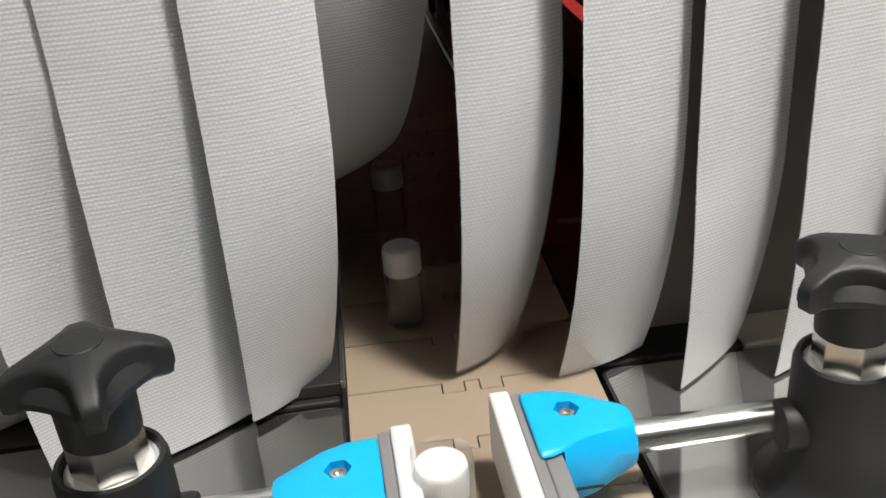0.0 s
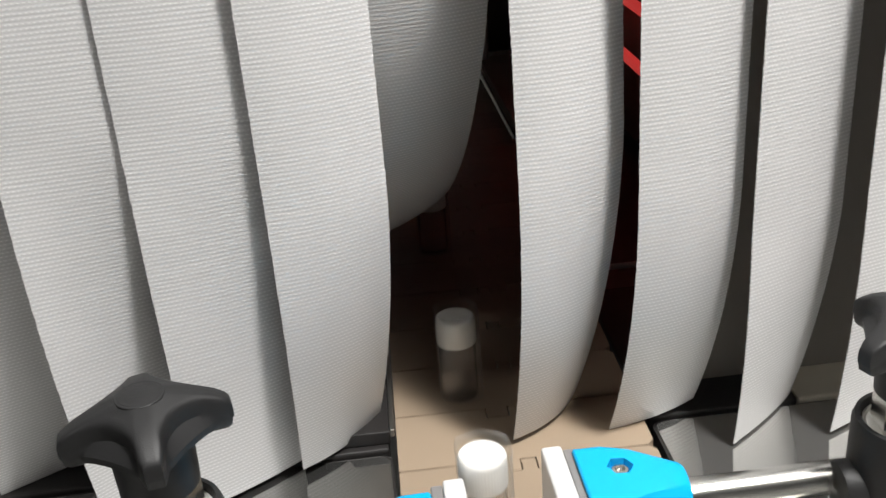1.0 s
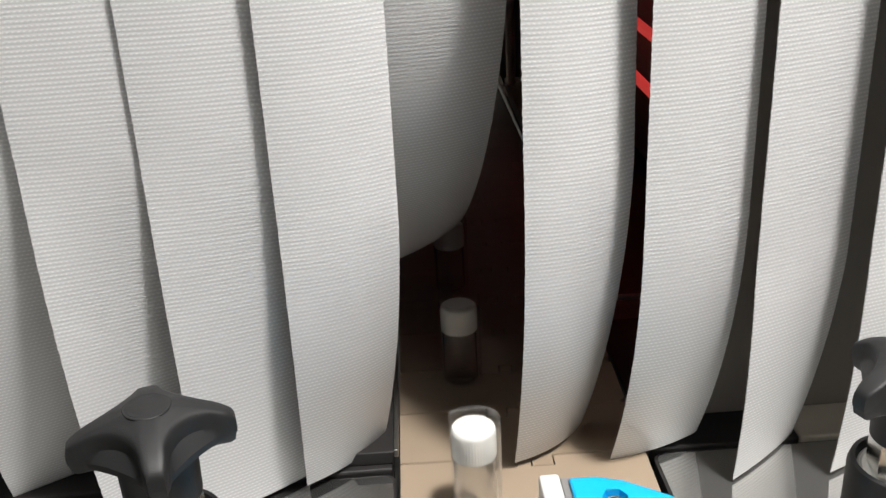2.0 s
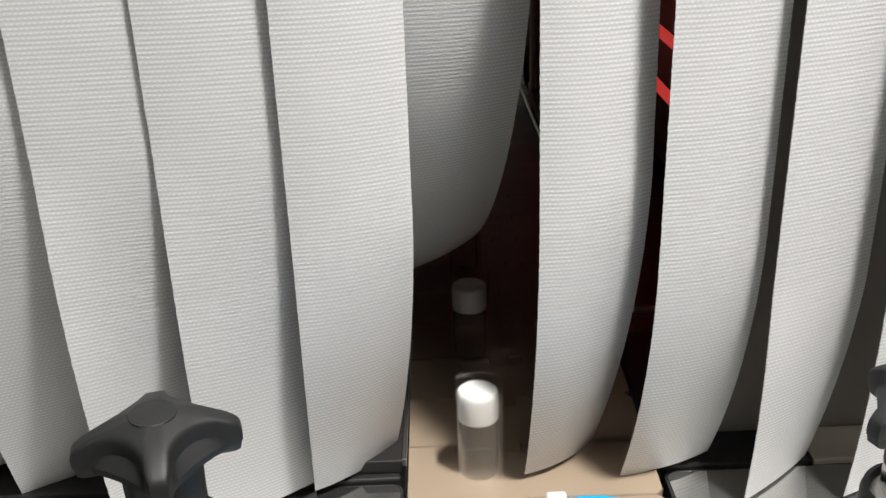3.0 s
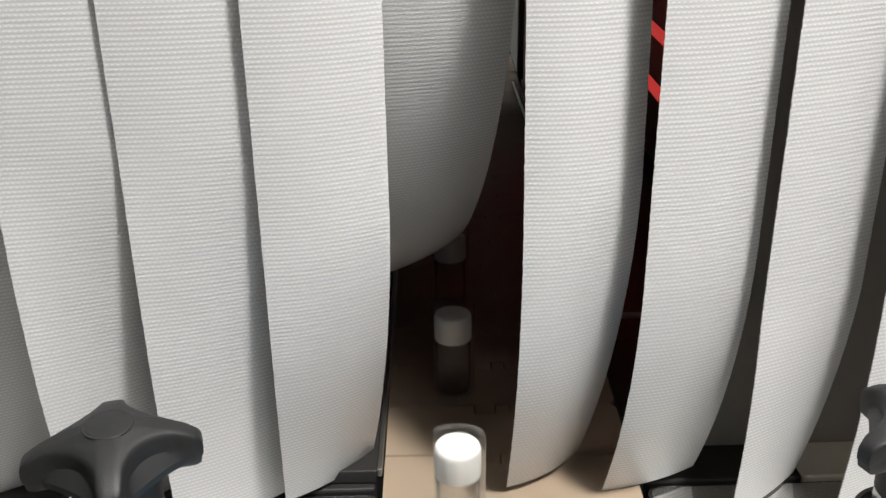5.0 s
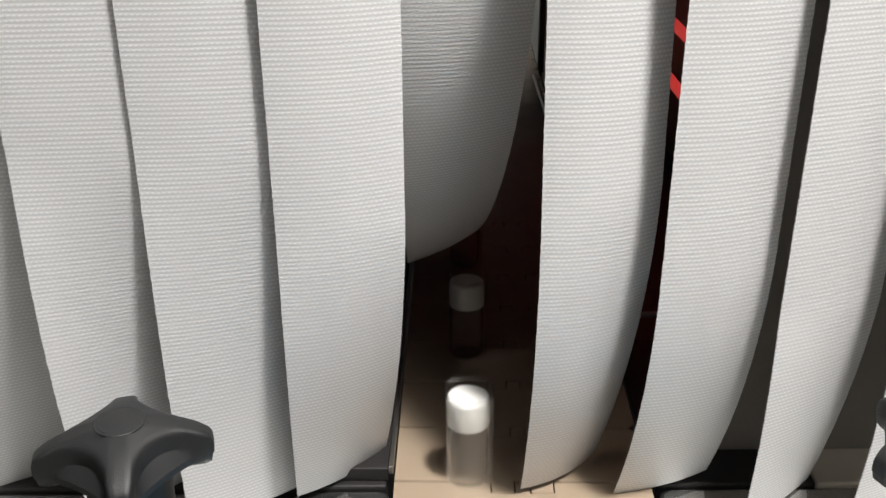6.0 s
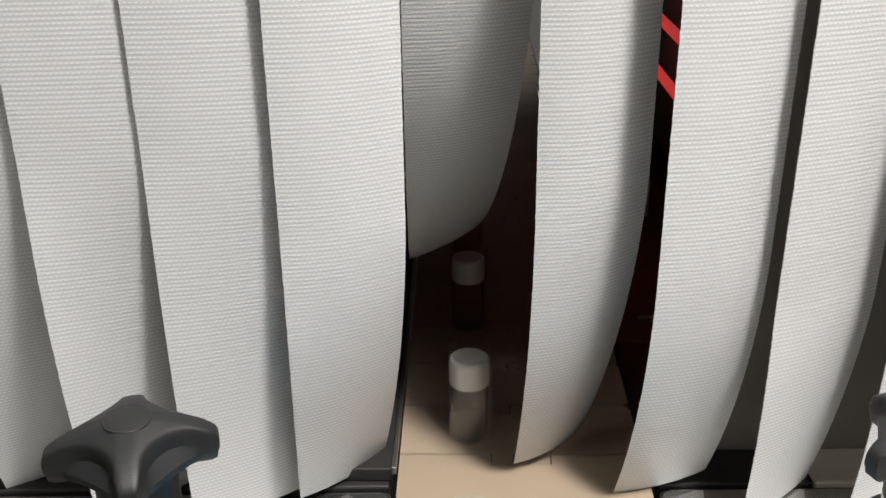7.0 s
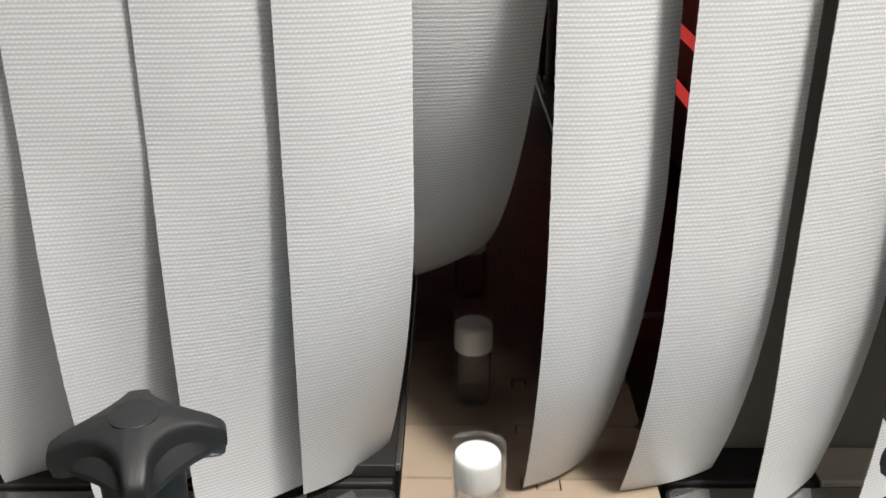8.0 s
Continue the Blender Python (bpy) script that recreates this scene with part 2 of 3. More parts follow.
def table_plate(side):
    """Stainless shelf beside the belt with a rolled black edge and one rounded corner."""
    t = empty("table_plate")
    x0, x1, y0, y1, r = 0.0620, 0.42, -0.60, -0.0205, 0.0035
    out = [(x1, y0), (x1, y1)]
    for i in range(7):
        a = math.pi / 2 + math.pi / 2 * i / 6
        out.append((x0 + r + r * math.cos(a), y1 - r + r * math.sin(a)))
    out.append((x0, y0))
    grow = 0.0012
    rim = [(x1, y0), (x1, y1 + grow)]
    for i in range(7):
        a = math.pi / 2 + math.pi / 2 * i / 6
        rim.append((x0 + r + (r + grow) * math.cos(a), y1 - r + (r + grow) * math.sin(a)))
    rim.append((x0 - grow, y0))
    if side < 0:
        out = [(-x + 0.0095, y) for x, y in out][::-1]
        rim = [(-x + 0.0095, y) for x, y in rim][::-1]
    # lit copy of the steel on the right, shaded copy on the left
    part("sheet", prism(out, 0.8900, 0.8955, bevel=0.0008), LIT_PLATE if side > 0 else SHADED_PLATE, t)
    part("edge_trim", prism(rim, 0.8860, 0.8898), BLACK_STEEL, t, "black edge trim")
    rimtop = prism(rim, 0.8898, 0.8948)
    part("skirt", rimtop, BLACK_STEEL, t)
    for x in (0.12, 0.36):
        for y in (-0.55, -0.1):
            xx = side * x
            part("bracket", boxed(xx - 0.012, xx + 0.012, y - 0.012, y + 0.012, 0.0, 0.886), DULL_STEEL, t)
    tagged(t, "polished stainless steel shelf beside the conveyor", "table plate", "shelves beside the belt")


def tunnel():
    """Heat tunnel: black base, dark lining, roof and the front above the curtain."""
    t = empty("heat_tunnel")
    part("base_plate", boxed(-0.42, -0.0525, -0.0190, 0.70, 0.868, 0.8975, bevel=0.001), BLACK_STEEL, t)
    part("base_plate", boxed(0.0600, 0.1265, -0.0190, 0.10, 0.868, 0.8975, bevel=0.001), BLACK_STEEL, t)
    part("base_plate", boxed(0.1270, 0.42, -0.0190, 0.10, 0.868, 0.8975, bevel=0.001), LEDGE, t, "bare beige base sheet")
    part("base_plate", boxed(0.0600, 0.42, 0.104, 0.70, 0.84, 0.872, bevel=0.001), DARK_WALL, t)
    part("cover_strip", moved(boxed(-0.080, -0.0512, -0.0168, 0.69, 0.8977, 0.9040, bevel=0.0006), pose(0, 0, 0, 0, 0, YAW)), BLACK_STEEL, t)
    part("side_wall", boxed(-0.42, -0.39, 0.0, 0.70, 0.90, 1.40), DARK_WALL, t)
    part("side_wall", boxed(0.39, 0.42, 0.0, 0.70, 0.90, 1.40), DARK_WALL, t)
    part("roof", boxed(-0.42, 0.42, 0.0, 0.70, 1.40, 1.42), DARK_WALL, t)
    # Out of view; lower edge dropped to keep key light off the inner belt.
    part("front_panel", boxed(-0.42, 0.42, 0.0, 0.012, 1.105, 1.42), BLACK_STEEL, t)
    part("front_panel", boxed(-0.42, -0.245, -0.012, 0.0, 0.8985, 1.42), BLACK_STEEL, t)
    part("front_panel", boxed(0.235, 0.42, -0.012, 0.0, 0.8985, 1.42), BLACK_STEEL, t)
    part("end_panel", boxed(-0.42, 0.42, 0.70, 0.71, 1.1005, 1.42), DARK_WALL, t)
    part("end_panel", boxed(-0.42, -0.062, 0.70, 0.71, 0.84, 1.10), DARK_WALL, t)
    bm = turned([(0.0045, 0.9005), (0.0045, 1.09)], 14)
    part("rail_post", moved(bm, pose(0.0770, 0.588, 0)), RIM, t, "pale upright post at the tunnel end", smooth=True)
    part("end_panel", boxed(0.079, 0.42, 0.70, 0.71, 0.84, 1.10), DARK_WALL, t)
    part("inner_wall", boxed(-0.075, -0.068, 0.03, 0.70, 0.898, 1.10), DARK_WALL, t)
    part("reflector", boxed(0.150, 0.155, 0.05, 0.66, 0.90, 1.12), DARK_WALL, t)
    part("kick_panel", boxed(0.082, 0.385, 0.004, 0.008, 0.8978, 1.1045), PANEL_GREY, t, "dull grey steel panel behind the curtain")
    # Low block added to keep the heater glow out of the shelf's reflection.
    part("kick_panel", boxed(0.0605, 0.0815, 0.004, 0.008, 0.8978, 0.930), BLACK_STEEL, t)
    part("edge_strip", moved(boxed(-0.0511, -0.0492, -0.0165, 0.60, 0.9008, 0.9046, bevel=0.0004), pose(0, 0, 0, 0, 0, YAW)), DULL_STEEL, t, "thin grey metal edge along the belt")
    part("ledge", boxed(0.0720, 0.125, 0.33, 0.60, 0.8725, 0.900), LEDGE, t)
    part("rail_rod", moved(turned([(0.0021, 0.33), (0.0021, 0.585)], 14), pose(0.0628, 0, 0.9045, -90, 0, 0)), STEEL, t, "thin polished rod along the belt", smooth=True)
    part("ledge_rim", boxed(0.0720, 0.125, 0.597, 0.60, 0.9001, 0.904), RIM, t)
    bm = turned([(0.0018, -0.025), (0.0018, 0.03)], 12)
    part("sensor_rod", moved(bm, pose(0.109, 0.15, 0.884, 0, 90, 0)), WHITE, t, "thin white rod")
    for z in (1.018, 0.982):
        bm = turned([(0.0034, 0.14), (0.0034, 0.42)], 16)
        part("heater_tube", moved(bm, pose(0.125, 0, z, -90, 0, 0)), HOT, t, "glowing red quartz heater tube")
    bm = turned([(0.006, -0.24), (0.006, 0.235)], 16)
    part("hanging_bar", moved(bm, pose(0, -0.036, 1.205, 0, 90, 0)), STEEL, t)
    # Unseen plate added to stop the key lamp leaking over the curtain top.
    part("light_block_plate", boxed(-0.24, 0.235, -0.0490, -0.0125, 1.2115, 1.2145, bevel=0.0006), BLACK_STEEL, t)
    for x in (-0.236, 0.23):
        part("bar_bracket", boxed(x - 0.004, x + 0.004, -0.045, -0.012, 1.19, 1.2113), BLACK_STEEL, t)
    for x in (-0.38, 0.38):
        for y in (0.03, 0.66):
            part("leg", boxed(x - 0.02, x + 0.02, y - 0.02, y + 0.02, 0.0, 0.868), DULL_STEEL, t)
    tagged(t, "black heat shrink tunnel with red glowing heater tubes", "heat tunnel")


conveyor_frame()
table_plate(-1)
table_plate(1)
tunnel()


# ---- strip curtain ----
def strip(x, y, turn, swing, start, low, width, twist, curl, thick=0.0004):
    """One hanging strip: turned about its length, its lower end swung inwards and twisted, its width curled."""
    n, k = 240, 14
    cut = random.Random(int(x * 10000))
    length = CURTAIN_TOP - low
    rows, drop, last = [], 0.0, 0.0
    for i in range(n + 1):
        s = i / n
        q = max(0.0, (s - start) / (1 - start))
        d = swing * q * q
        if i:
            drop += math.sqrt(max((length / n) ** 2 - (d - last) ** 2, 1e-10))
        last = d
        a = turn + twist * 1.12 * q * q / (q + 0.12)
        row = []
        left = []
        for side in (-1, 1):
            px, py = 0.0, 0.0
            seq = [(px, py, a)]
            for j in range(1, k // 2 + 1):
                u = side * (j - 0.5) / k
                px += side * width / k * math.cos(a + curl * u)
                py += side * width / k * math.sin(a + curl * u)
                seq.append((px, py, a + curl * side * j / k))
            left.append(seq)
        for px, py, ang in left[0][:0:-1] + left[1]:
            if len(row) in (0, k):
                fray = cut.uniform(-0.00011, 0.00011)
                px, py = px + fray * math.cos(ang), py + fray * math.sin(ang)
            row.append((Vector((-math.sin(turn) * d + px, math.cos(turn) * d + py, -drop)), Vector((math.sin(ang), -math.cos(ang), 0))))
        rows.append(row)
    bm = bmesh.new()
    uvs = bm.loops.layers.uv.new("UVMap")
    uv_of = {}
    sides = []
    for off in (thick / 2, -thick / 2):
        grid = []
        for i, row in enumerate(rows):
            line = []
            for j, (p, nrm) in enumerate(row):
                v = bm.verts.new(p + nrm * off)
                uv_of[v] = (width * j / k, length * i / n)
                line.append(v)
            grid.append(line)
        sides.append(grid)
    for g, flip in ((sides[0], False), (sides[1], True)):
        for i in range(n):
            for j in range(k):
                vs = (g[i][j], g[i + 1][j], g[i + 1][j + 1], g[i][j + 1])
                bm.faces.new(vs[::-1] if flip else vs)
    f, b = sides
    for i in range(n):
        bm.faces.new((f[i][0], b[i][0], b[i + 1][0], f[i + 1][0]))
        bm.faces.new((f[i][k], f[i + 1][k], b[i + 1][k], b[i][k]))
    for j in range(k):
        bm.faces.new((f[n][j], b[n][j], b[n][j + 1], f[n][j + 1]))
        bm.faces.new((f[0][j], f[0][j + 1], b[0][j + 1], b[0][j]))
    for face in bm.faces:
        for loop in face.loops:
            loop[uvs].uv = uv_of[loop.vert]
    ob = part("curtain_strip", bm, FABRIC, None, smooth=True)
    ob.location = (x, y, CURTAIN_TOP)
    return ob


STRAIGHT = "light grey ribbed fabric strip hanging nearly straight"
CURLED = "light grey ribbed fabric strip with its lower end curling inwards"
PUSHED = "grey ribbed fabric strip pushed far into the tunnel mouth"
strips = []
for label, numbers in (
        (STRAIGHT, (-0.2330, -0.0415, 0.105, 0.0360, 0.40, 0.8961, 0.0475, 0.45, 0.06)),
        (STRAIGHT, (-0.1900, -0.0415, 0.105, 0.0360, 0.40, 0.8930, 0.0475, 0.45, 0.06)),
        (STRAIGHT, (-0.1477, -0.0410, 0.095, 0.0150, 0.48, 0.8965, 0.0475, 0.70, 0.06)),
        (STRAIGHT, (-0.1069, -0.0400, 0.115, 0.0075, 0.470, 0.8978, 0.0462, 0.45, 0.22)),
        (CURLED, (-0.0632, -0.0383, 0.292, 0.0242, 0.581, 0.8966, 0.0457, 0.467, 0.49)),
        (PUSHED, (-0.0183, -0.0214, 0.094, 0.1190, 0.155, 0.9086, 0.0475, 0.831, 0.475)),
        (CURLED, (0.0248, -0.0350, 0.269, 0.0285, 0.534, 0.8995, 0.0442, 0.445, 0.77)),
        (CURLED, (0.0678, -0.0443, 0.266, 0.0228, 0.615, 0.8970, 0.0442, 0.077, 0.42)),
        (CURLED, (0.1104, -0.0399, 0.380, 0.0101, 0.675, 0.8964, 0.0455, 0.294, 0.18)),
        (CURLED, (0.1965, -0.0446, 0.262, 0.0104, 0.641, 0.8970, 0.0481, 0.192, 0.06)),
        (CURLED, (0.1535, -0.0446, 0.262, 0.0104, 0.641, 0.8970, 0.0481, 0.192, 0.06))):
    strips.append(tagged(strip(*numbers), label, "curtain strip", "strip curtain"))


# ---- guide rails, clamps and posts ----
def guide_rail(side, x_inner, y_end):
    """White sliding strip in a grey metal channel, along the belt."""
    g = empty("guide_rail", (x_inner, y_end, 0.0))
    s = side
    part("sliding_strip", boxed(*sorted((0, s * 0.0075)), -1.2, 0.0, 0.909, 0.936, bevel=0.0012), WHITE, g, "white plastic sliding strip")
    part("channel", boxed(*sorted((s * 0.0076, s * 0.0118)), -1.2, -0.001, 0.9115, 0.9345, bevel=0.0006), RAIL_GREY, g, "dark grey metal channel")
    part("carrier", boxed(*sorted((s * 0.0119, s * 0.0182)), -1.2, -0.034, 0.9120, 0.9340, bevel=0.0008), RAIL_GREY, g, "grey metal carrier bar")
    return tagged(g, "white plastic guide rail in a dark grey channel", "guide rail", "guide rails")


def recessed(ob, cutter_bm):
    """The mesh of ob with the cutter's shape taken out of it."""
    cutter = new("cutter", mesh_of("cutter", cutter_bm, BLUE))
    cut = ob.modifiers.new("recess", "BOOLEAN")
    cut.operation, cut.object, cut.solver = "DIFFERENCE", cutter, "EXACT"
    bpy.context.view_layer.update()
    me = bpy.data.meshes.new_from_object(ob.evaluated_get(bpy.context.evaluated_depsgraph_get()))
    ob.modifiers.clear()
    bpy.data.objects.remove(cutter)
    return me


def clamp(side, screw_y):
    """Blue clamp jaw: wide at the rail, tapering to a round collar on the rod. Built along +x, rod axis at the origin."""
    c = empty("rail_clamp")
    bm = bmesh.new()
    sections = ((0.0, 0.0180, 0.0113, 0.05), (0.0006, 0.0186, 0.0119, 0.05), (0.010, 0.0184, 0.0119, 0.1), (0.019, 0.0165, 0.0114, 0.4), (0.028, 0.0128, 0.0108, 0.8), (0.0345, 0.0109, 0.0104, 1.0), (0.0354, 0.0101, 0.0097, 1.0))
    rings = []
    m = 40
    for x, hy, hz, rnd in sections:
        ring = []
        for i in range(m):
            a = 2 * math.pi * (i + 0.5) / m
            ca, sa = math.cos(a), math.sin(a)
            p = 2 / (2 + (1 - rnd) * 7)
            ring.append(bm.verts.new((x, hy * math.copysign(abs(ca) ** p, ca), hz * math.copysign(abs(sa) ** p, sa))))
        rings.append(ring)
    for lo, hi in zip(rings, rings[1:]):
        for i in range(m):
            bm.faces.new((lo[i], lo[(i + 1) % m], hi[(i + 1) % m], hi[i]))
    bm.faces.new(rings[0])
    bm.faces.new(rings[-1])
    bm.normal_update()
    p, q, r = (Vector((px, side * py, pz)) for px, py, pz in ((0.002, -0.0178, 0.0116), (0.030, -0.0070, 0.0108), (0.022, -0.0156, 0.002)))
    normal = (q - p).cross(r - p).normalized()
    if normal.z < 0:
        normal = -normal
    cut = bmesh.ops.bisect_plane(bm, geom=bm.verts[:] + bm.edges[:] + bm.faces[:], plane_co=p, plane_no=normal, clear_outer=True)
    bmesh.ops.edgeloop_fill(bm, edges=[e for e in bm.edges if e.is_boundary])
    hexa = [(0.0047 * math.cos(math.pi / 3 * i), 0.0047 * math.sin(math.pi / 3 * i)) for i in range(6)]
    jaw = part("jaw", bm, BLUE, c, smooth=True)
    jaw.data = recessed(jaw, moved(prism(hexa, 0.0, 0.01), pose(0.0140, screw_y, 0.0078)))
    jaw.data = recessed(jaw, boxed(-0.001, 0.0082, *sorted((-side * 0.0300, -side * 0.0140)), -0.03, 0.0102))
    part("split_line", boxed(0.0090, 0.0210, -0.0189, -0.0180, -0.0046, -0.0040), BLACK, c)
    bm = turned([(0.0032, -0.0012), (0.0032, 0.0006), (0.0028, 0.0012), (0.0018, 0.0013), (0.0016, 0.0001)], 24)
    part("screw", moved(bm, pose(0.0140, screw_y, 0.0090)), STEEL, c, "bright steel cap screw", smooth=True)
    return tagged(c, "bright blue plastic rail clamp with a hex screw", "clamp", "rail clamps")


def star_knob(parent, z):
    """Black four-armed knob: scooped sides, domed rim, a disc mark on top and a neck below."""
    bm = bmesh.new()
    m = 128
    tip, scoop, far = 0.0252, 0.0190, 0.0318

    def outline(a):
        """Radius of the star: blunt arm ends, round scoops between the arms."""
        off = (a + math.pi / 4) % (math.pi / 2) - math.pi / 4
        phi = math.pi / 4 - abs(off)
        d = scoop ** 2 - (far * math.sin(phi)) ** 2
        hit = far * math.cos(phi) - math.sqrt(d) if d > 0 else 1.0
        blunt = tip / max(math.cos(off * 0.8), 0.5)
        r = min(hit, blunt)
        return r - 0.0012 * math.exp(-((hit - blunt) / 0.0022) ** 2)

    levels = ((-0.0090, -0.0046), (-0.0085, -0.0026), (-0.0072, -0.0011), (-0.0048, -0.0006), (-0.0024, -0.0004), (-0.0008, -0.0002), (0.0010, 0.0), (0.0030, -0.0001), (0.0039, -0.0004), (0.0045, -0.0010), (0.0048, -0.0017), (0.0050, -0.0027), (0.0053, -0.0062))
    rings = []
    for zz, inset in levels:
        ring = []
        for i in range(m):
            a = 2 * math.pi * i / m
            web = tip * 0.70 / math.cos(math.pi / 4 - abs((a + math.pi / 4) % (math.pi / 2) - math.pi / 4))
            flare = min(1.0, max(0.0, (-0.0006 - zz) / 0.0045)) * 0.92
            r = max(outline(a) + flare * max(0.0, web - outline(a)) + inset, 0.004)
            sag = -0.0076 * (r / tip) ** 2
            under = 0.0018 * max(0.0, (r - 0.0135) / (tip - 0.0135)) if zz < -0.004 else 0.0
            ring.append(bm.verts.new((r * math.cos(a), r * math.sin(a), zz + (sag if zz > -0.001 else sag * 0.8) + under)))
        rings.append(ring)
    for lo, hi in zip(rings, rings[1:]):
        for i in range(m):
            bm.faces.new((lo[i], lo[(i + 1) % m], hi[(i + 1) % m], hi[i]))
    bm.faces.new(rings[0])
    hub = [bm.verts.new((0.0062 * math.cos(2 * math.pi * i / m), 0.0062 * math.sin(2 * math.pi * i / m), 0.0053)) for i in range(m)]
    for i in range(m):
        bm.faces.new((rings[-1][i], rings[-1][(i + 1) % m], hub[(i + 1) % m], hub[i]))
    bm.faces.new(hub)
    star = part("star_knob", moved(bm, pose(0, 0, z)), BLACK, parent, "black plastic four-armed star knob", smooth=True)
    part("disc", turned([(0.0073, z + 0.0030), (0.0073, z + 0.0050), (0.0071, z + 0.0052)], 32), BLACK, star)
    part("neck", turned([(0.0112, z - 0.0272), (0.0120, z - 0.0267), (0.0126, z - 0.006), (0.0128, z - 0.004)], 40), BLACK, star, smooth=True)
    return star


def clamp_post(x, y, side, knob_turn, lift):
    """Black plastic post that grips the rod, with a steel insert, a hex nut and the knob on top."""
    p = empty("clamp_post", (x, y, 0))
    h = lift
    body = turned([(0.027, 0.8957), (0.027, 0.8980), (0.0225, 0.902), (0.0186, 0.909), (0.0178, 0.917), (0.0176, 0.953 + h), (0.0168, 0.9555 + h), (0.0152, 0.9558 + h), (0.0146, 0.954 + h), (0.0144, 0.9495 + h)], 48)
    part("body", body, BLACK, p, "black plastic post body", smooth=True)
    boss = turned([(0.0092, 0.008), (0.0092, 0.0205), (0.0086, 0.0222), (0.0064, 0.0222)], 32)
    part("boss", moved(boss, Matrix.Translation((0, 0, 0.925 if side > 0 else 0.928)) @ pose(0, 0, 0, 0, -90 if side > 0 else 90, 0)), BLACK, p, smooth=True)
    part("insert", turned([(0.0143, 0.9497 + h), (0.0143, 0.9531 + h), (0.0135, 0.9536 + h), (0.0128, 0.9528 + h)], 40), RIM, p, "polished steel insert ring", smooth=True)
    nut = turned([(0.0108, 0.9528 + h), (0.0119, 0.9536 + h), (0.0119, 0.9655 + h), (0.0112, 0.9662 + h)], 6)
    part("nut", moved(nut, pose(0, 0, 0, 0, 0, 22)), STEEL, p, "bright steel hex nut")
    k = star_knob(p, 0.9927 + h)
    k.matrix_local = pose(0, 0, 0, 0, 0, knob_turn)
    return tagged(p, "black plastic clamp post with a four-armed knob", "clamp post", "clamp posts")


def support_rod(x0, x1, y, z):
    bm = turned([(0.0055, x0), (0.0060, x0 + 0.0005), (0.0060, x1 - 0.0005), (0.0055, x1)], 32)
    ob = part("support_rod", moved(bm, pose(0, 0, 0, 0, 90, 0)), STEEL, None, smooth=True)
    ob.location = (0, y, z)
    return tagged(ob, "polished round steel rod holding the guide rail", "rod", "support rods")


guide_rail(1, 0.0015, -0.081)
guide_rail(-1, -0.0275, -0.092)
right_clamp = clamp(1, 0.0045)
right_clamp.matrix_basis = pose(0.0120, -0.1020, 0.925)
left_clamp = clamp(-1, -0.003)
left_clamp.matrix_basis = pose(-0.0395, -0.1150, 0.925, 0, 0, 180)
support_rod(0.0415, 0.110, -0.1035, 0.925)
support_rod(-0.112, -0.069, -0.1150, 0.928)
clamp_post(0.1205, -0.1090, 1, 21, -0.005)
clamp_post(-0.1210, -0.1160, -1, 13.5, 0.001)


# ---- vials ----
def vial():
    v = empty("vial")
    r = 0.0083
    outer = [(0.0070, 0.0), (r - 0.0003, 0.0006), (r, 0.0016), (r, 0.0250), (0.0076, 0.0268), (0.0066, 0.0276), (0.0064, 0.0300)]
    inner = [(0.0054, 0.0300), (0.0056, 0.0272), (0.0068, 0.0258), (r - 0.001, 0.0245), (r - 0.001, 0.0024), (0.0060, 0.0015)]
    body = part("bottle", turned(outer + inner, 32), GLASS, v, "clear empty glass bottle", smooth=True)
    body.visible_shadow = False
    ribs = 48

    def ribbed(a, z):
        return 1 + (0.009 * math.cos(ribs * a) if 0.0283 < z < 0.0385 else 0.0)

    cap = turned([(0.0080, 0.0276), (0.0086, 0.0279), (0.0087, 0.0284), (0.0087, 0.0380), (0.0086, 0.0390), (0.0084, 0.0399), (0.0079, 0.0404), (0.0072, 0.0405)], 192, wobble=ribbed)
    part("cap", cap, CAP_WHITE, v, "white ribbed screw cap", smooth=True)

    def crease(a, z):
        fold = max(abs(math.cos(a - 2.5)) - 0.90, 0.0) / 0.10
        return 1 + 0.13 * fold ** 1.5 + 0.008 * math.sin(3 * a + z * 160)

    sleeve = turned([(0.0097, 0.0004), (0.0096, 0.010), (0.0096, 0.022), (0.0097, 0.034), (0.0098, 0.0436)], 72, closed_top=False, closed_bottom=False, wobble=crease)
    sleeve = moved(sleeve, pose(0.0006, 0, 0))
    film = part("shrink_sleeve", sleeve, FILM, v, "loose clear plastic shrink sleeve", smooth=True)
    film.visible_shadow = False
    return tagged(v, "small clear vial with white ribbed cap on the belt", "vial", "vials on the belt")


STARTS = (0.133, 0.0335, -0.121, -0.220, -0.3215, -0.420, -0.526, -0.6145, -0.717, -0.8175, -0.920, -1.0272, -1.1245)
VIAL_X = -0.0182
vials = [vial()]
vials += [copy_thing(vials[0], pose(VIAL_X + SKEW * y, y, BELT)) for y in STARTS[1:]]


# ---- the belt, slat by slat ----
PITCH = 0.0381


def slat_mesh():
    """One tan chain slat: hinge tabs reach into the notches of the next slat."""
    w, g, tab = 0.0528, 0.00065, 0.0072
    steps = ((-0.0132, -0.0029), (0.0029, 0.0132))
    near = [(-w, g)]
    far = [(-w, PITCH)]
    for a, b in steps:
        near += [(a + g, g), (a + g, g - tab), (b - g, g - tab), (b - g, g)]
        far += [(a, PITCH), (a, PITCH - tab + 0.00035), (b, PITCH - tab + 0.00035), (b, PITCH)]
    near += [(w - 0.003, g), (w, g + 0.003)]
    far += [(w - 0.003, PITCH), (w, PITCH - 0.003)][:2]
    return mesh_of("slat", prism(near + far[::-1], -0.0062, 0.0), TAN)


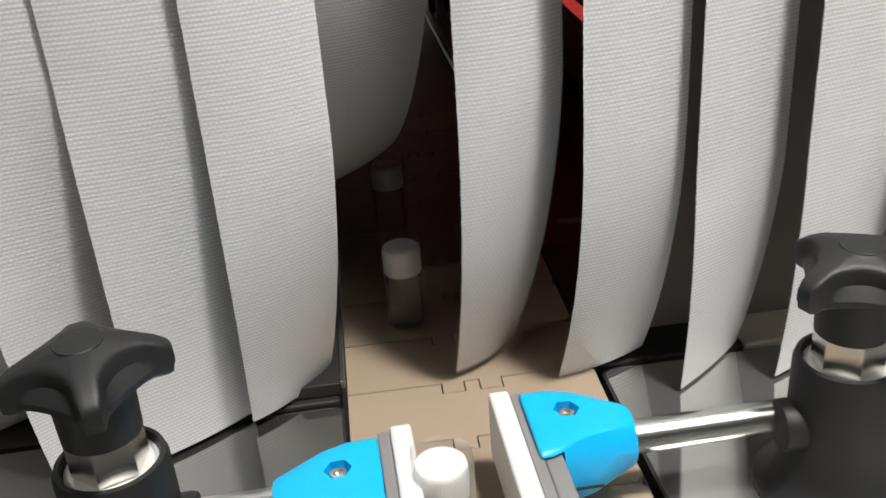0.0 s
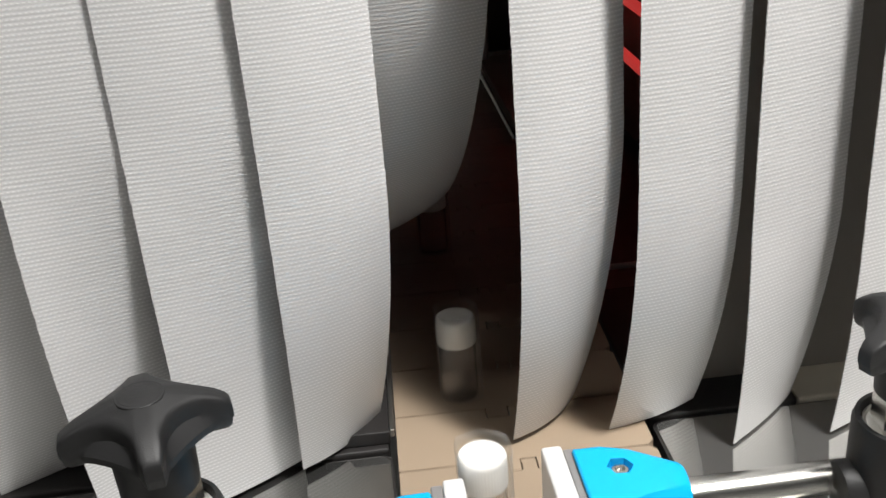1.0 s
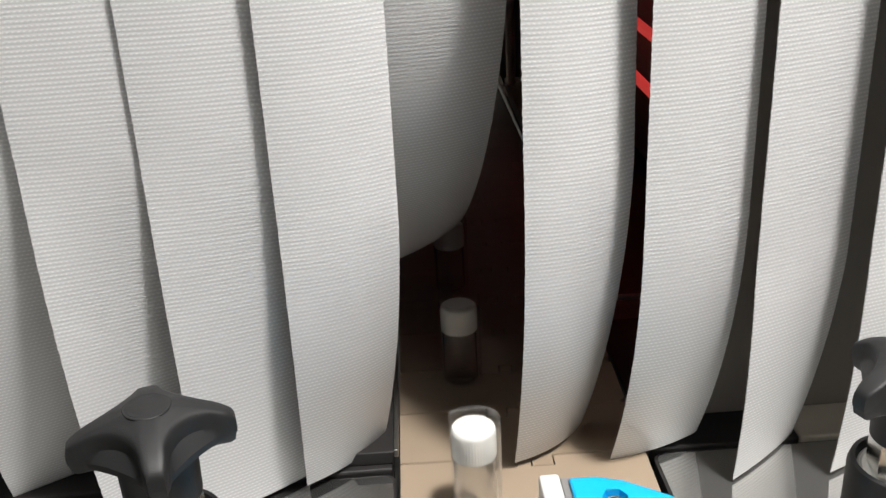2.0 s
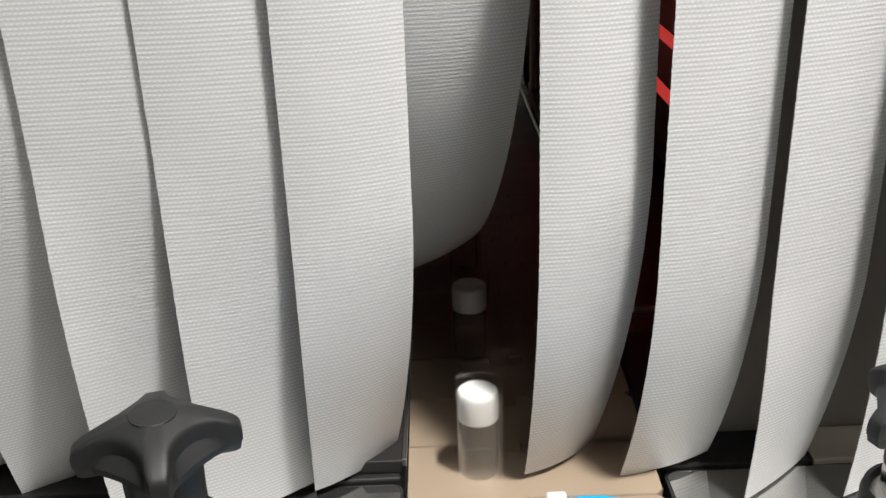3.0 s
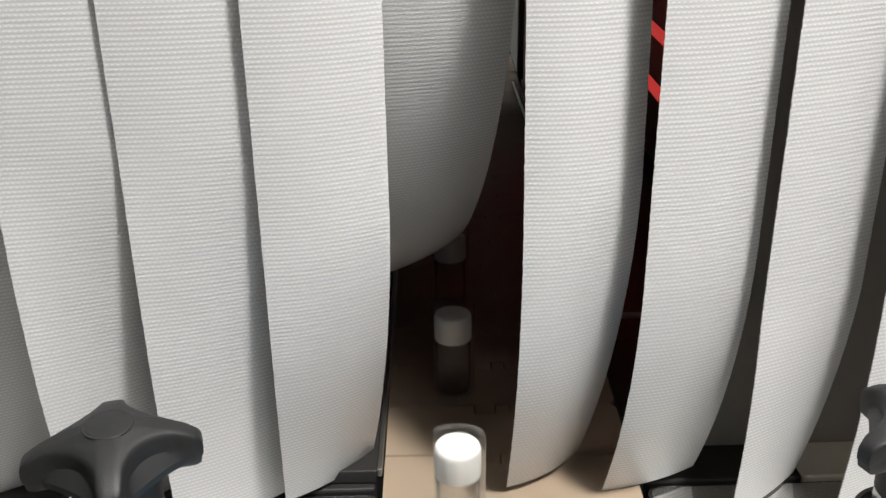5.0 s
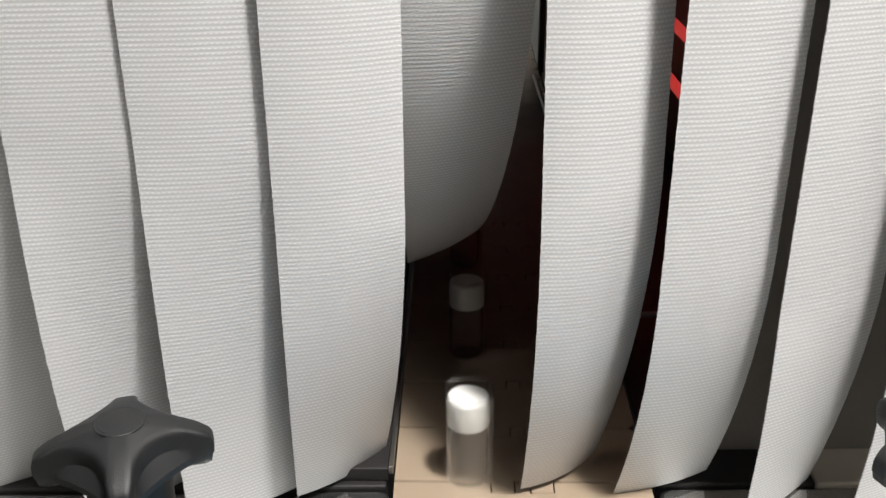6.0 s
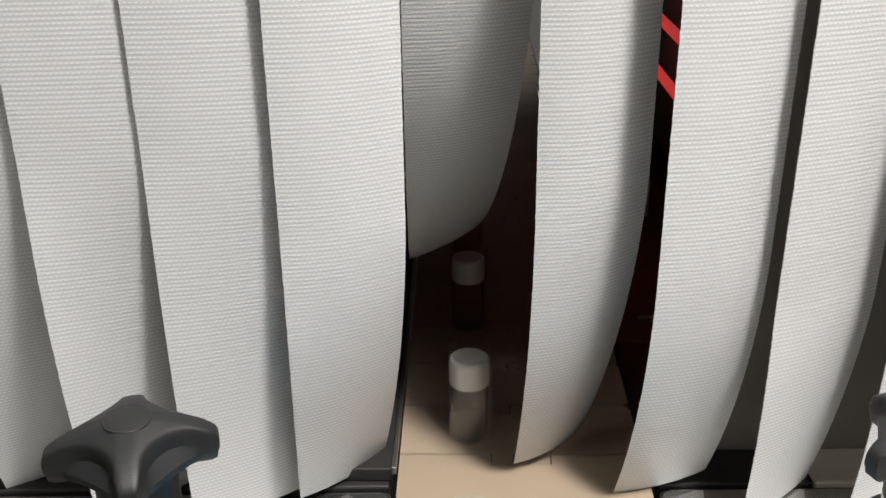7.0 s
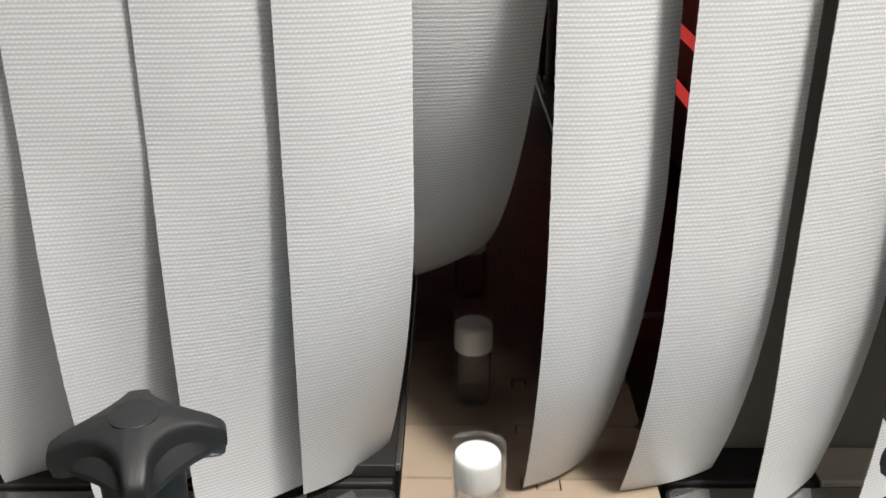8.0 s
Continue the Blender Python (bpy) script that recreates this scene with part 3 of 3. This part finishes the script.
def belt():
    b = empty("conveyor_chain", (0.0043, -0.0214, BELT))
    me = slat_mesh()
    for i in range(-44, 31):
        s = new("slat", me)
        s.parent = b
        s.location = (0, i * PITCH, 0)
    return tagged(b, "tan plastic slat chain running into the tunnel", "conveyor chain")


chain = belt()


# ---- what moves ----
def motions():
    times = [0.0, 1 / 30] + [0.5 * i for i in range(1, 16)] + [8.0 - 1 / 30, 8.0]
    for ob, y in zip(vials, STARTS):
        walk(ob, [(t, pose(VIAL_X + SKEW * (y + SPEED * t), y + SPEED * t, BELT)) for t in times])
    walk(chain, [(t, pose(0.0038 + SKEW * SPEED * t, -0.0214 + SPEED * t, BELT, 0, 0, YAW)) for t in times])
    sway = (
        (0.0, 0.0, 0.0, 0.6), (0.13, -2.8, -0.5, 0.7), (0.27, -3.7, -0.8, 0.8), (0.42, -1.8, -0.3, 0.9), (0.5, -1.0, -0.1, 1.0), (0.64, -0.3, 0.0, 1.1), (0.8, -1.8, -0.2, 1.2), (1.0, -2.2, -0.2, 1.3), (1.5, -2.2, -0.1, 1.3), (2.0, -2.1, -0.2, -1.9), (2.5, -0.8, -0.3, -0.8),
        (2.9, -2.2, -0.3, -2.7), (3.3, -0.4, -0.4, -0.9), (3.5, -1.6, -0.4, -2.7), (3.7, -2.8, -0.5, -3.5), (4.03, 0.9, 0.0, 0.8), (4.47, -2.8, -0.4, -3.2),
        (4.77, 0.8, -0.4, -0.3), (5.1, -2.6, -0.6, -3.4), (5.5, 0.8, -0.5, -0.4), (5.93, -2.4, -0.8, -3.4), (6.23, 0.6, -0.6, -0.9), (6.5, -3.0, -1.1, -4.2),
        (6.6, -3.1, -1.1, -4.2), (7.0, 1.2, -0.4, -0.2), (7.43, -3.0, -0.9, -4.0), (7.8, 0.8, -0.5, -0.2), (8.0, -2.0, -0.5, -0.9))
    swing = (
        (0.0, 0.0, 0.0, 0.4), (1.0, -0.8, 0.1, 0.0), (2.0, -1.4, 0.3, 0.2), (2.8, -1.2, 0.0, 0.2), (3.5, -2.9, -0.1, -0.5), (4.03, -0.9, 0.1, 0.5), (4.5, -1.0, -0.1, 1.8),
        (5.2, -1.6, -0.1, 0.0), (5.8, -0.8, 0.0, -0.6), (6.5, -0.8, 0.0, -1.0), (7.0, 0.5, -0.1, -0.3), (7.5, -1.2, 0.0, -1.0), (8.0, -2.85, 0.1, -1.5))
    flutter = (
        (0.0, 0.0, 0.0, 0.0), (2.2, 0.0, 0.0, 0.0), (3.3, 0.0, 0.0, -2.6), (4.6, 0.0, 0.0, -2.8), (5.2, 0.0, 0.0, -1.0), (5.8, 0.0, 0.0, 0.0), (6.0, 0.0, 0.0, -2.4),
        (6.25, 0.0, 0.0, -0.4), (6.6, 0.0, 0.0, -2.6), (7.0, 0.0, 0.0, 0.0), (7.4, 0.0, 0.0, -1.0), (7.7, 0.0, 0.0, 0.0), (8.0, 0.0, 0.0, 0.0))
    for ob, rows in ((strips[6], sway), (strips[5], swing), (strips[4], flutter)):
        x, y, z = ob.location
        walk(ob, [(t, pose(x, y, z, rx, ry, rz)) for t, rx, ry, rz in rows])


motions()
